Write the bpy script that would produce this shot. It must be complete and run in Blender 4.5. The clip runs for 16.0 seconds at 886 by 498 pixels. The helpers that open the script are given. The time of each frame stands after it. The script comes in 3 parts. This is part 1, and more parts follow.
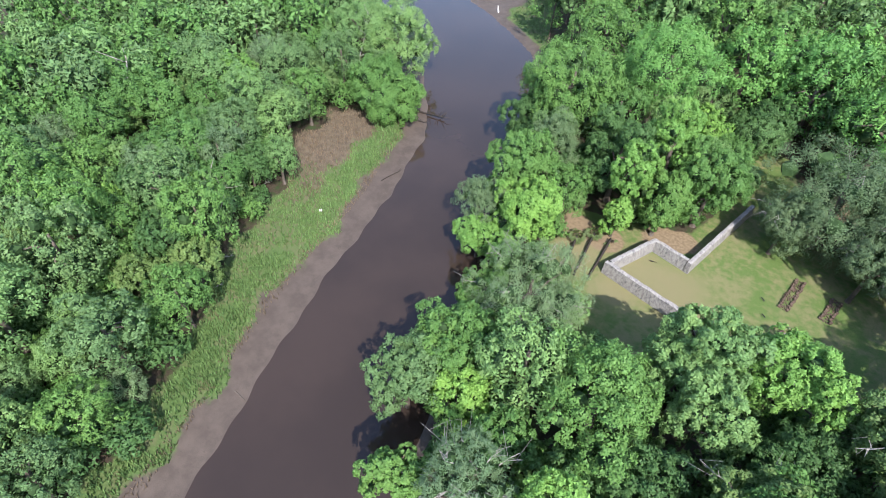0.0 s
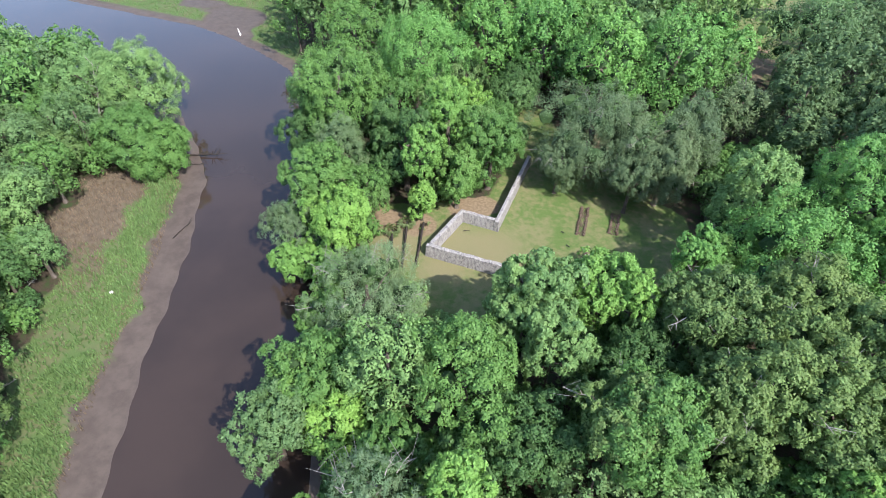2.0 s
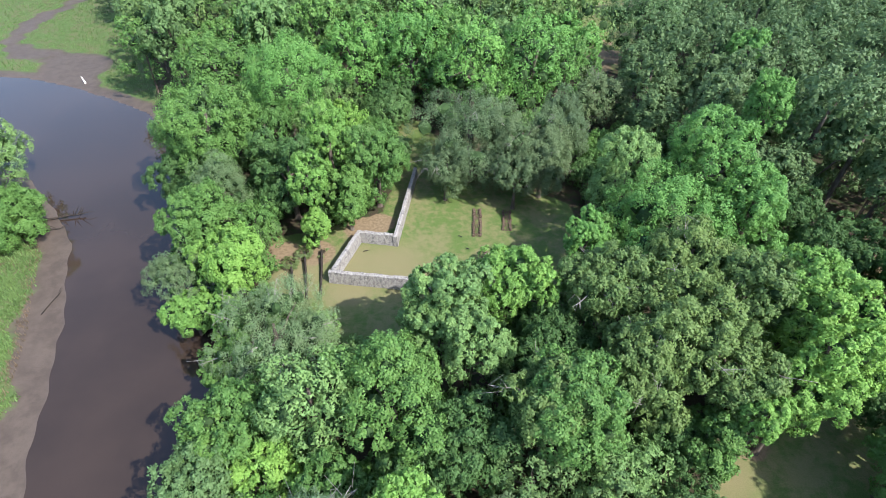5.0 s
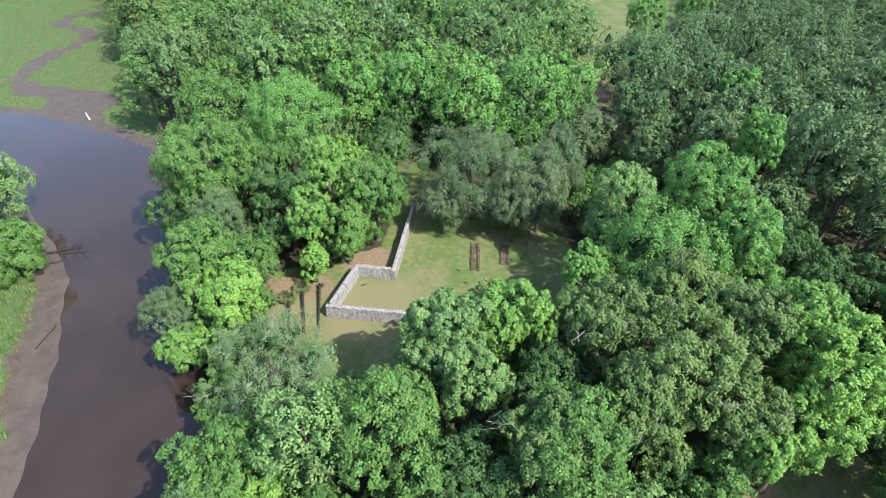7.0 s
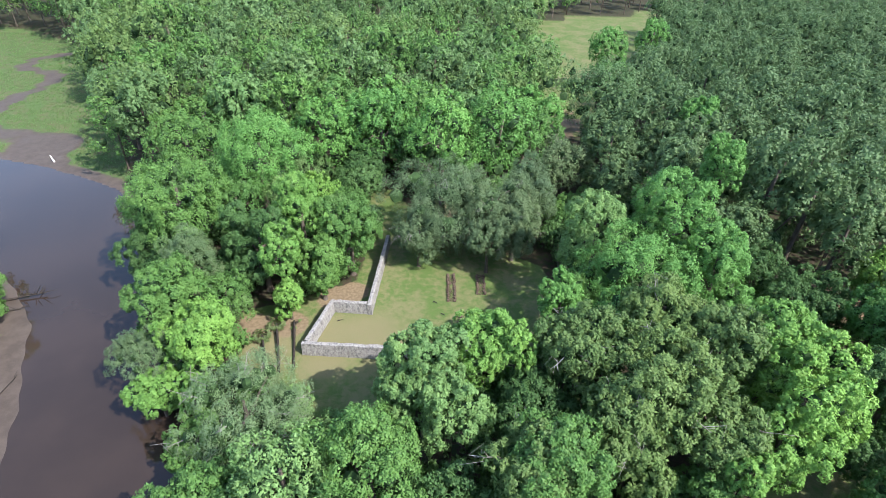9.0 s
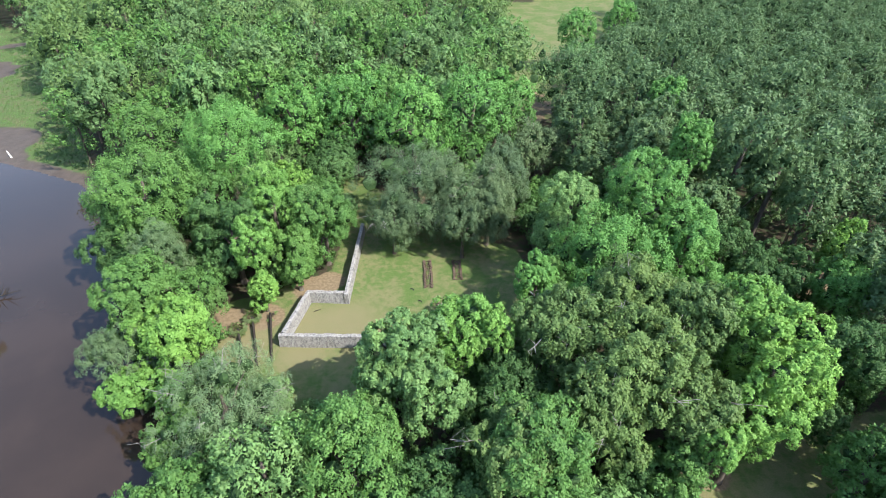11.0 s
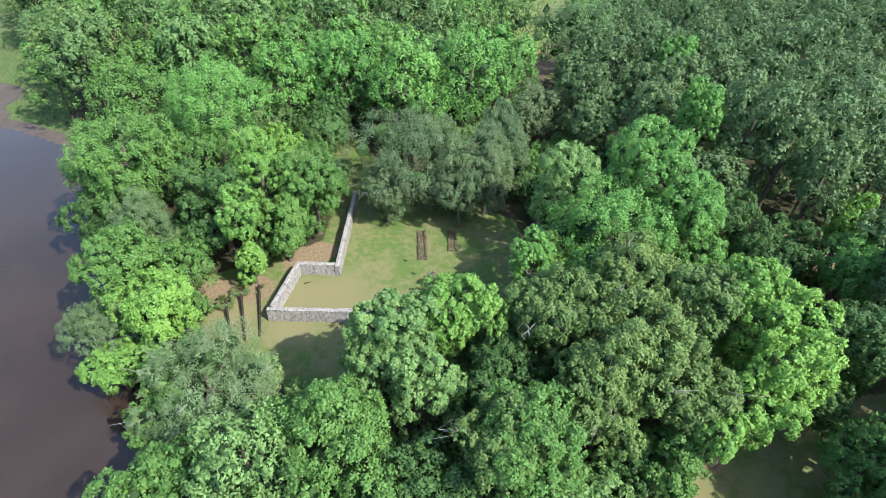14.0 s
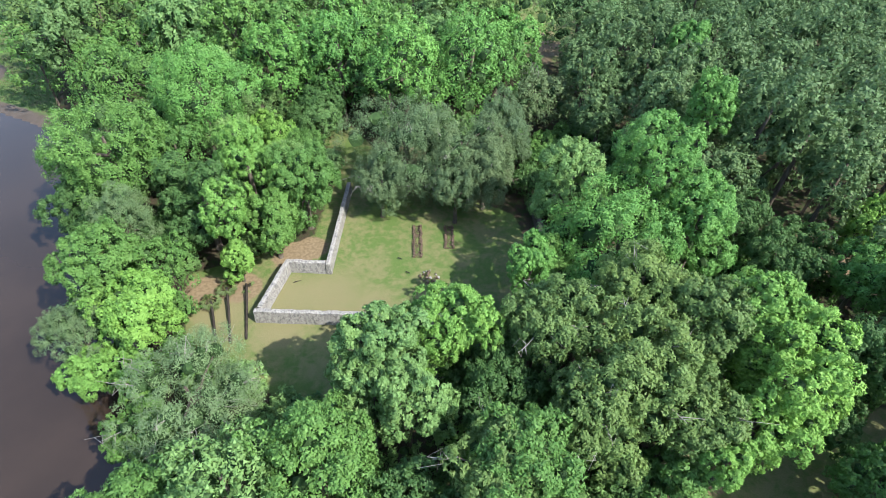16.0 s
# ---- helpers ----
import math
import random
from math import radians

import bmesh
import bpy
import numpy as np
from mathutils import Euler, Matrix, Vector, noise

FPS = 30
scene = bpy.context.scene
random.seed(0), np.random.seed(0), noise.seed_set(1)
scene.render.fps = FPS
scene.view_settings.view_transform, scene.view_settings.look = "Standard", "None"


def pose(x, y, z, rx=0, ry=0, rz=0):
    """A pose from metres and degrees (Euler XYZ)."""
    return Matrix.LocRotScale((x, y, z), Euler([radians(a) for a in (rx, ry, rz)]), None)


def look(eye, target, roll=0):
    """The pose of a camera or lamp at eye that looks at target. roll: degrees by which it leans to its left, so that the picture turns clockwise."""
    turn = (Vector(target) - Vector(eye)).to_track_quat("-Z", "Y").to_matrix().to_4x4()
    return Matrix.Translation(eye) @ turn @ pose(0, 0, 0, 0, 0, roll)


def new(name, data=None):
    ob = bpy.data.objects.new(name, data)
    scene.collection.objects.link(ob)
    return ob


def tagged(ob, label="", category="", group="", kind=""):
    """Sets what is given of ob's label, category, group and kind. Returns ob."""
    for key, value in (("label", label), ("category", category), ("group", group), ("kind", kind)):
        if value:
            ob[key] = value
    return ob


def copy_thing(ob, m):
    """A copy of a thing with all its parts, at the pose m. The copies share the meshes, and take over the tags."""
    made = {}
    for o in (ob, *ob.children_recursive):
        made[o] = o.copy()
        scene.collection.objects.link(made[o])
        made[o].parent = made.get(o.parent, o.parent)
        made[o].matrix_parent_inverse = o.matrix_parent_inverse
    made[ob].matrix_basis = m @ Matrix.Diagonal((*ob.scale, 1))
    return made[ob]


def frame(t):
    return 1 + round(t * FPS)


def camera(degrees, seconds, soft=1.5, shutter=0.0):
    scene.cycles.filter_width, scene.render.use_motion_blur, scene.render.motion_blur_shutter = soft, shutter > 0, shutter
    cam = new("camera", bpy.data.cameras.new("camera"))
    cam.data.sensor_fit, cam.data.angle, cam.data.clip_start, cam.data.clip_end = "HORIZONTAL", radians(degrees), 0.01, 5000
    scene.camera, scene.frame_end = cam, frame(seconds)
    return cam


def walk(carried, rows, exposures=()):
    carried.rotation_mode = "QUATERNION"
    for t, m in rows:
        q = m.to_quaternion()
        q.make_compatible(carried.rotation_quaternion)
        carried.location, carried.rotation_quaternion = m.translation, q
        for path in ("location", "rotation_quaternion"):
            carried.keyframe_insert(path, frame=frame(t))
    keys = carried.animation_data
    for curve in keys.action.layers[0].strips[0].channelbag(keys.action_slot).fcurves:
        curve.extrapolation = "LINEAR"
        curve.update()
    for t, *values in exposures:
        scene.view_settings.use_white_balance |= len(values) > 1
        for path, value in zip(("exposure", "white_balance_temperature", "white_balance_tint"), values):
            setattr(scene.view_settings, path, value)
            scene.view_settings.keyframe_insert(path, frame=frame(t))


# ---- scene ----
cam = camera(77.9, 16.0, 0.7)
PATH = [
    (0, (21.431, -65.166, 65.305), (20.497, -64.096, 63.896), 4.0),
    (0.5, (21.431, -65.166, 65.305), (20.619, -63.985, 63.909), 3.7),
    (1, (21.333, -65.009, 65.069), (20.657, -63.732, 63.686), 3.4),
    (1.5, (21.173, -65.068, 64.978), (20.641, -63.711, 63.607), 3.1),
    (2, (21.075, -65.093, 64.885), (20.679, -63.681, 63.525), 2.6),
    (2.5, (20.947, -65.064, 64.816), (20.672, -63.616, 63.464), 2.3),
    (3, (20.844, -65.1, 64.735), (20.684, -63.627, 63.391), 2.0),
    (3.5, (20.794, -65.123, 64.73), (20.704, -63.639, 63.392), 1.8),
    (4, (20.766, -65.182, 64.759), (20.703, -63.692, 63.426), 1.8),
    (6.5, (20.811, -65.3, 64.779), (20.765, -63.726, 63.546), 2.0),
    (7, (20.885, -65.362, 64.827), (20.835, -63.769, 63.619), 2.0),
    (7.5, (20.932, -65.417, 64.837), (20.879, -63.804, 63.655), 2.1),
    (8, (20.991, -65.361, 64.829), (20.932, -63.718, 63.69), 2.1),
    (8.5, (20.983, -65.357, 64.813), (20.939, -63.698, 63.696), 2.1),
    (9, (20.919, -65.29, 64.763), (20.954, -63.627, 63.651), 1.8),
    (9.2, (20.881, -65.315, 64.765), (20.949, -63.652, 63.656), 1.6),
    (11.5, (21.129, -64.924, 64.855), (21.253, -63.313, 63.677), 1.7),
    (12, (21.277, -64.54, 64.878), (21.402, -62.951, 63.671), 1.7),
    (12.5, (21.442, -63.849, 64.92), (21.567, -62.282, 63.683), 1.9),
    (13, (21.732, -62.995, 64.949), (21.854, -61.441, 63.696), 2.0),
    (13.5, (22.021, -62.03, 64.924), (22.141, -60.485, 63.66), 2.2),
    (14, (22.345, -60.895, 64.995), (22.463, -59.362, 63.715), 2.3),
    (14.5, (22.587, -59.632, 65.092), (22.704, -58.112, 63.797), 2.5),
    (15, (22.888, -58.297, 65.106), (23.004, -56.791, 63.796), 2.6),
    (15.5, (23.171, -56.86, 65.173), (23.286, -55.369, 63.844), 2.8),
    (16, (23.52, -55.42, 65.265), (23.633, -53.944, 63.919), 2.9),
]
# the camera's own exposure and white balance drift a little
BALANCE = [(0, 1.56, 6350, 15), (3, 1.56, 6350, 16), (6.5, 1.57, 6500, 11), (9, 1.57, 6350, 13), (11.5, 1.6, 6500, 9), (16, 1.6, 6550, 8)]
walk(cam, [(t, look(eye, target, roll)) for t, eye, target, roll in PATH], BALANCE)

# ---- world, sun ----
SUN = Vector((0.82, -0.57, 1.07)).normalized()
world = bpy.data.worlds.new("world")
scene.world = world
world.use_nodes = True
wn = world.node_tree
sky = wn.nodes.new("ShaderNodeTexSky")
sky.sky_type, sky.sun_disc = "NISHITA", False
sky.sun_elevation = math.asin(SUN.z)
sky.sun_rotation = math.atan2(SUN.x, SUN.y)
wn.nodes["Background"].inputs["Strength"].default_value = 0.15
wn.links.new(sky.outputs[0], wn.nodes["Background"].inputs["Color"])
sun = new("sun", bpy.data.lights.new("sun", "SUN"))
sun.data.energy, sun.data.angle, sun.data.color = 3.4, radians(0.53), (1.0, 0.95, 0.87)
sun.matrix_world = look((60, -40, 120), Vector((60, -40, 120)) - SUN * 10)


# ---- material helpers ----
class Nodes:
    """A node material under construction."""

    def __init__(self, name):
        self.mat = bpy.data.materials.new(name)
        self.mat.use_nodes = True
        self.tree = self.mat.node_tree
        self.bsdf = self.tree.nodes["Principled BSDF"]
        self.out = self.tree.nodes["Material Output"]
        self.geo = self.add("ShaderNodeNewGeometry")

    def add(self, kind, **values):
        node = self.tree.nodes.new(kind)
        for key, value in values.items():
            if key in node.inputs:
                node.inputs[key].default_value = value
        return node

    def link(self, a, b):
        self.tree.links.new(a, b)

    def noise(self, scale, detail=4.0, rough=0.55, stretch=None):
        n = self.add("ShaderNodeTexNoise", Scale=scale, Detail=detail, Roughness=rough)
        source = self.geo.outputs["Position"]
        if stretch:
            m = self.add("ShaderNodeMapping", Scale=stretch)
            self.link(source, m.inputs["Vector"])
            source = m.outputs[0]
        self.link(source, n.inputs["Vector"])
        return n.outputs["Fac"]

    def ramp(self, fac, low, high):
        """fac from low to high, turned into 0 to 1."""
        m = self.add("ShaderNodeMapRange")
        m.interpolation_type = "SMOOTHSTEP"
        m.inputs["From Min"].default_value, m.inputs["From Max"].default_value = low, high
        self.link(fac, m.inputs["Value"])
        return m.outputs["Result"]

    def mix(self, fac, a, b, blend="MIX"):
        m = self.tree.nodes.new("ShaderNodeMix")
        m.data_type, m.blend_type = "RGBA", blend
        fsock = [s for s in m.inputs if s.name == "Factor" and s.type == "VALUE"][0]
        asock = [s for s in m.inputs if s.name == "A" and s.type == "RGBA"][0]
        bsock = [s for s in m.inputs if s.name == "B" and s.type == "RGBA"][0]
        for socket, value in ((fsock, fac), (asock, a), (bsock, b)):
            if isinstance(value, bpy.types.NodeSocket):
                self.link(value, socket)
            elif isinstance(value, tuple):
                socket.default_value = (*value, 1.0)
            else:
                socket.default_value = value
        return [s for s in m.outputs if s.type == "RGBA"][0]

    def math(self, op, a, b=0.0):
        m = self.tree.nodes.new("ShaderNodeMath")
        m.operation = op
        for socket, value in zip(m.inputs, (a, b)):
            if isinstance(value, bpy.types.NodeSocket):
                self.link(value, socket)
            else:
                socket.default_value = value
        return m.outputs[0]

    def attribute(self, name):
        n = self.tree.nodes.new("ShaderNodeAttribute")
        n.attribute_name = name
        return n.outputs["Fac"]

    def bump(self, height, strength, distance):
        b = self.add("ShaderNodeBump", Strength=strength, Distance=distance)
        self.link(height, b.inputs["Height"])
        self.link(b.outputs[0], self.bsdf.inputs["Normal"])

    def done(self, color, roughness=0.8, specular=0.3):
        if isinstance(color, tuple):
            self.bsdf.inputs["Base Color"].default_value = (*color, 1)
        else:
            self.link(color, self.bsdf.inputs["Base Color"])
        self.bsdf.inputs["Roughness"].default_value = roughness
        self.bsdf.inputs["Specular IOR Level"].default_value = specular
        return self.mat


def leaf_material(name, color, spread=0.42):
    """Leaves: each one a little different, with patches of older and younger growth, and light passing through."""
    n = Nodes(name)
    dark = tuple(c * (1 - spread) for c in color)
    young = (min(1, color[0] * 1.3), min(1, color[1] * 1.16), color[2] * 1.15)
    patch = n.ramp(n.noise(0.45, 3.0), 0.35, 0.68)
    col = n.mix(n.geo.outputs["Random Per Island"], dark, tuple(1.18 * c for c in color))
    col = n.mix(n.math("MULTIPLY", patch, 0.6), col, young)
    whole = n.add("ShaderNodeObjectInfo")
    tone = n.mix(whole.outputs["Random"], (0.82, 0.86, 0.86), (1.12, 1.08, 1.0))
    col = n.mix(1.0, col, tone, "MULTIPLY")
    n.done(col, 0.6, 0.25)
    thin = n.add("ShaderNodeBsdfTranslucent")
    n.link(n.mix(0.4, col, (young[0] * 1.05, young[1] * 1.1, young[2])), thin.inputs["Color"])
    both = n.add("ShaderNodeMixShader", Fac=0.3)
    n.link(n.bsdf.outputs[0], both.inputs[1])
    n.link(thin.outputs[0], both.inputs[2])
    n.link(both.outputs[0], n.out.inputs["Surface"])
    return n.mat


def plain_material(name, low, high, scale, roughness=0.85, bump=0.3, stretch=None):
    n = Nodes(name)
    fac = n.noise(scale, 6.0, 0.6, stretch)
    coarse = n.ramp(n.noise(scale * 0.13, 3.0), 0.35, 0.7)
    col = n.mix(n.ramp(fac, 0.35, 0.68), low, high)
    col = n.mix(n.math("MULTIPLY", coarse, 0.35), col, tuple(0.6 * c for c in low))
    n.bump(fac, bump, 0.05)
    return n.done(col, roughness)


def ground_material():
    n = Nodes("ground_cover")
    fine, mid, wide = n.noise(6.0, 6.0, 0.65), n.noise(0.8, 5.0, 0.6), n.noise(0.13, 4.0)
    litter = n.mix(n.ramp(fine, 0.35, 0.65), (0.022, 0.017, 0.011), (0.055, 0.042, 0.027))
    litter = n.mix(n.ramp(mid, 0.44, 0.62), litter, (0.024, 0.04, 0.012))
    turf = n.mix(n.ramp(fine, 0.3, 0.7), (0.052, 0.092, 0.022), (0.088, 0.135, 0.037))
    worn = n.mix(n.ramp(fine, 0.3, 0.7), (0.128, 0.116, 0.058), (0.178, 0.162, 0.085))
    turf = n.mix(n.math("MULTIPLY", n.ramp(n.math("ADD", n.math("MULTIPLY", wide, 0.5), n.math("MULTIPLY", mid, 0.5)), 0.42, 0.60), 0.75), turf, worn)
    turf = n.mix(n.attribute("worn"), turf, worn)
    soil = n.mix(n.ramp(n.noise(2.0, 5.0), 0.3, 0.7), (0.132, 0.099, 0.060), (0.185, 0.142, 0.090))
    mud = n.mix(n.ramp(n.noise(0.5, 6.0, 0.6), 0.3, 0.7), (0.0580, 0.0455, 0.0375), (0.0860, 0.0690, 0.0565))
    mud = n.mix(n.math("MULTIPLY", n.ramp(n.noise(2.5, 5.0, 0.7), 0.58, 0.7), 0.5), mud, (0.0443, 0.0336, 0.0265))
    marsh = n.mix(n.ramp(fine, 0.3, 0.7), (0.0434, 0.0806, 0.0217), (0.0744, 0.1209, 0.0372))
    marsh = n.mix(n.ramp(n.noise(0.28, 5.0, 0.65), 0.42, 0.66), marsh, (0.0880, 0.0960, 0.0440))
    reeds = n.mix(n.ramp(mid, 0.35, 0.65), (0.0682, 0.0527, 0.0372), (0.1116, 0.0899, 0.0620))
    edge = n.math("MULTIPLY", n.math("SUBTRACT", n.noise(0.7, 5.0, 0.65), 0.5), 0.9)

    def mask(name):
        return n.ramp(n.math("ADD", n.attribute(name), edge), 0.35, 0.65)

    col = n.mix(mask("lawn"), litter, turf)
    col = n.mix(mask("soil"), col, soil)
    col = n.mix(mask("marsh"), col, marsh)
    col = n.mix(mask("reeds"), col, reeds)
    col = n.mix(mask("mud"), col, mud)
    n.bump(fine, 0.5, 0.08)
    wet = n.math("SUBTRACT", 0.95, n.math("MULTIPLY", n.attribute("mud"), 0.35))
    mat = n.done(col, 0.9, 0.25)
    n.link(wet, n.bsdf.inputs["Roughness"])
    return mat


def water_material():
    n = Nodes("river_water")
    silt = n.mix(n.ramp(n.noise(0.05, 4.0), 0.35, 0.65), (0.0275, 0.0195, 0.0152), (0.0360, 0.0252, 0.0195))
    ripple = n.noise(1.6, 3.0, 0.5)
    n.bump(ripple, 0.035, 0.05)
    n.bsdf.inputs["IOR"].default_value = 1.45
    return n.done(silt, 0.04, 0.5)


def tabby_material():
    n = Nodes("tabby_masonry")
    shell, mid = n.noise(9.0, 6.0, 0.7), n.noise(1.3, 5.0, 0.6)
    col = n.mix(n.ramp(shell, 0.35, 0.65), (0.1716, 0.1673, 0.1630), (0.3604, 0.3518, 0.3346))
    lichen = n.ramp(n.noise(2.6, 6.0, 0.75, (1, 1, 0.6)), 0.44, 0.66)
    col = n.mix(n.math("MULTIPLY", lichen, 0.8), col, (0.0644, 0.0644, 0.0703))
    col = n.mix(n.math("MULTIPLY", n.ramp(mid, 0.5, 0.7), 0.4), col, (0.2831, 0.2660, 0.2317))
    n.bump(n.math("ADD", shell, mid), 0.8, 0.08)
    return n.done(col, 0.95, 0.15)


LEAF = {
    "yellow": leaf_material("leaf_yellow_green", (0.165, 0.335, 0.078)),
    "fresh": leaf_material("leaf_fresh_green", (0.126, 0.294, 0.076)),
    "green": leaf_material("leaf_mid_green", (0.104, 0.226, 0.060)),
    "light": leaf_material("leaf_pale_green", (0.148, 0.276, 0.096)),
    "grey": leaf_material("leaf_grey_green", (0.116, 0.214, 0.082)),
    "olive": leaf_material("leaf_olive", (0.120, 0.206, 0.066)),
    "oak": leaf_material("leaf_dull_oak", (0.118, 0.188, 0.092)),
    "dark": leaf_material("leaf_dark_green", (0.066, 0.148, 0.048)),
    "pine": leaf_material("needle_green", (0.122, 0.199, 0.094)),
    "willow": leaf_material("leaf_willow_grey", (0.146, 0.236, 0.118)),
    "plantation": leaf_material("leaf_plantation", (0.098, 0.176, 0.074)),
    "palm": leaf_material("palm_frond", (0.101, 0.148, 0.055)),
    "marsh": leaf_material("marsh_blade", (0.139, 0.239, 0.085)),
    "dry": leaf_material("dry_frond", (0.203, 0.164, 0.117)),
}
# dark green for the crown cores: the shade inside a crown, put into colour
CORE_SHADE = plain_material("crown_core_shade", (0.0186, 0.0465, 0.0124), (0.0310, 0.0682, 0.0186), 1.2)
BARK = plain_material("bark", (0.0620, 0.0496, 0.0384), (0.1240, 0.1054, 0.0868), 3.0, stretch=(1, 1, 0.25))
DARK_BARK = plain_material("dark_bark", (0.0186, 0.0155, 0.0124), (0.0465, 0.0372, 0.0310), 3.0, stretch=(1, 1, 0.6))
PALE_WOOD = plain_material("bleached_wood", (0.2046, 0.1922, 0.1736), (0.3410, 0.3286, 0.3038), 4.0, stretch=(1, 1, 0.3))
BRICK = plain_material("old_brick", (0.058, 0.041, 0.029), (0.145, 0.105, 0.08), 5.0)
PAINT_WHITE = plain_material("white_paint", (0.7, 0.7, 0.68), (0.82, 0.82, 0.8), 4.0, 0.5, 0.05)
BLACK_METAL = plain_material("black_coated_metal", (0.012, 0.012, 0.013), (0.03, 0.03, 0.03), 8.0, 0.45, 0.05)
GROUND, WATER, TABBY = ground_material(), water_material(), tabby_material()

# ---- mesh helpers ----
rng = np.random.default_rng(7)


def part(name, bm, material, parent, label=""):
    mesh = bpy.data.meshes.new(name)
    bm.to_mesh(mesh)
    bm.free()
    mesh.materials.append(material)
    ob = new(name, mesh)
    ob.parent = parent
    return tagged(ob, label)


def mesh_object(name, verts, faces, materials, parent=None, slots=None, smooth=False):
    """A mesh from numpy arrays; faces all have the same number of corners."""
    mesh = bpy.data.meshes.new(name)
    verts, faces = np.asarray(verts, np.float32), np.asarray(faces, np.int32)
    count, corners = faces.shape
    mesh.vertices.add(len(verts))
    mesh.vertices.foreach_set("co", verts.ravel())
    mesh.loops.add(count * corners)
    mesh.loops.foreach_set("vertex_index", faces.ravel())
    mesh.polygons.add(count)
    mesh.polygons.foreach_set("loop_start", np.arange(0, count * corners, corners, dtype=np.int32))
    for m in materials:
        mesh.materials.append(m)
    if slots is not None:
        mesh.polygons.foreach_set("material_index", np.asarray(slots, np.int32))
    mesh.polygons.foreach_set("use_smooth", np.full(count, smooth))
    mesh.update(calc_edges=True)
    ob = new(name, mesh)
    ob.parent = parent
    return ob


def empty(name, m=None):
    ob = new(name)
    if m is not None:
        ob.matrix_basis = m
    return ob


def tube(bm, points, radii, sides=7):
    """A tapered tube through points, closed at both ends."""
    rings = []
    for k, (p, r) in enumerate(zip(points, radii)):
        p, r = Vector(p), float(r)
        a = Vector(points[max(k - 1, 0)])
        b = Vector(points[min(k + 1, len(points) - 1)])
        way = (b - a).normalized()
        u = way.cross(Vector((0.31, 0.83, 0.47))).normalized()
        v = way.cross(u)
        rings.append([bm.verts.new(p + r * (math.cos(6.2832 * i / sides) * u + math.sin(6.2832 * i / sides) * v)) for i in range(sides)])
    for a, b in zip(rings, rings[1:]):
        for i in range(sides):
            f = bm.faces.new((a[i], a[(i + 1) % sides], b[(i + 1) % sides], b[i]))
            f.smooth = True
    bm.faces.new(rings[0])
    bm.faces.new(rings[-1])
    return bm


# ---- the lie of the land ----
LEFT_EDGE = np.array([(40, -260), (20, -150), (-4, -90), (-17.8, -62), (-24.6, -49), (-33, -31.5), (-37, -20.6), (-41.3, -10), (-47.3, 1.5), (-51, 9), (-60, 19), (-71, 28.5), (-92, 38), (-130, 44), (-220, 40), (-420, 0)], float)
RIGHT_EDGE = np.array([(75, -260), (52, -150), (20, -90), (6, -56), (-1, -42), (-8, -26), (-14, -12), (-19, -2), (-27, 8), (-33, 20), (-38, 33), (-44.5, 45.5), (-52.6, 54.3), (-61, 61.4), (-72, 67.2), (-84, 72), (-100, 77.4), (-130, 79), (-220, 84), (-420, 60)], float)
CREEK = np.array([(-88, 74), (-93, 86), (-104, 95), (-116, 94), (-125, 102), (-128.5, 117), (-126, 133), (-129, 152), (-147, 163), (-150, 176), (-140, 186)], float)
MARSH_EAST = np.array([(-53, 56), (-58, 62), (-66, 80), (-80, 100), (-93, 118), (-112, 150), (-136, 191), (-180, 222), (-260, 240)], float)


def line_distance(p, line):
    """The least distance of points to a polyline."""
    best = np.full(len(p), 1e9)
    for a, b in zip(line, line[1:]):
        ab = b - a
        t = np.clip(((p - a) @ ab) / (ab @ ab), 0, 1)
        best = np.minimum(best, np.linalg.norm(p - (a + t[:, None] * ab), axis=1))
    return best


def inside(p, poly):
    hit = np.zeros(len(p), bool)
    for (x0, y0), (x1, y1) in zip(poly, np.roll(poly, -1, 0)):
        cross = (y0 > p[:, 1]) != (y1 > p[:, 1])
        hit ^= cross & (p[:, 0] < (x1 - x0) * (p[:, 1] - y0) / (y1 - y0 + 1e-12) + x0)
    return hit


def smooth(x, low, high):
    t = np.clip((x - low) / (high - low), 0, 1)
    return t * t * (3 - 2 * t)


RIVER = np.vstack([LEFT_EDGE, RIGHT_EDGE[::-1]])
FAR_MARSH = np.vstack([MARSH_EAST, [(-420, 240), (-420, 60)], RIGHT_EDGE[12:][::-1]])
LEFT_LAND = np.vstack([LEFT_EDGE, [(-420, -260)]])
FAR_LAWN = np.array([(50, 86), (66, 97), (70, 112), (98, 134), (108, 170), (125, 235), (150, 262), (230, 280), (240, 305), (150, 300), (100, 282), (76, 262), (66, 200), (60, 150), (58, 122), (52, 112)], float)
LOW_LAWN = np.array([(50, -36), (60, -24), (74, -18), (96, -16), (100, -34), (80, -52), (60, -48)], float)
FORT_LAWN = np.array([(-13, 10), (-10, -3), (6, -14), (16, -20), (28, -8), (40, 0), (45, 12), (43, 26), (32, 32), (24, 34), (18, 44), (10, 58), (2, 57), (8, 40), (6, 19)], float)


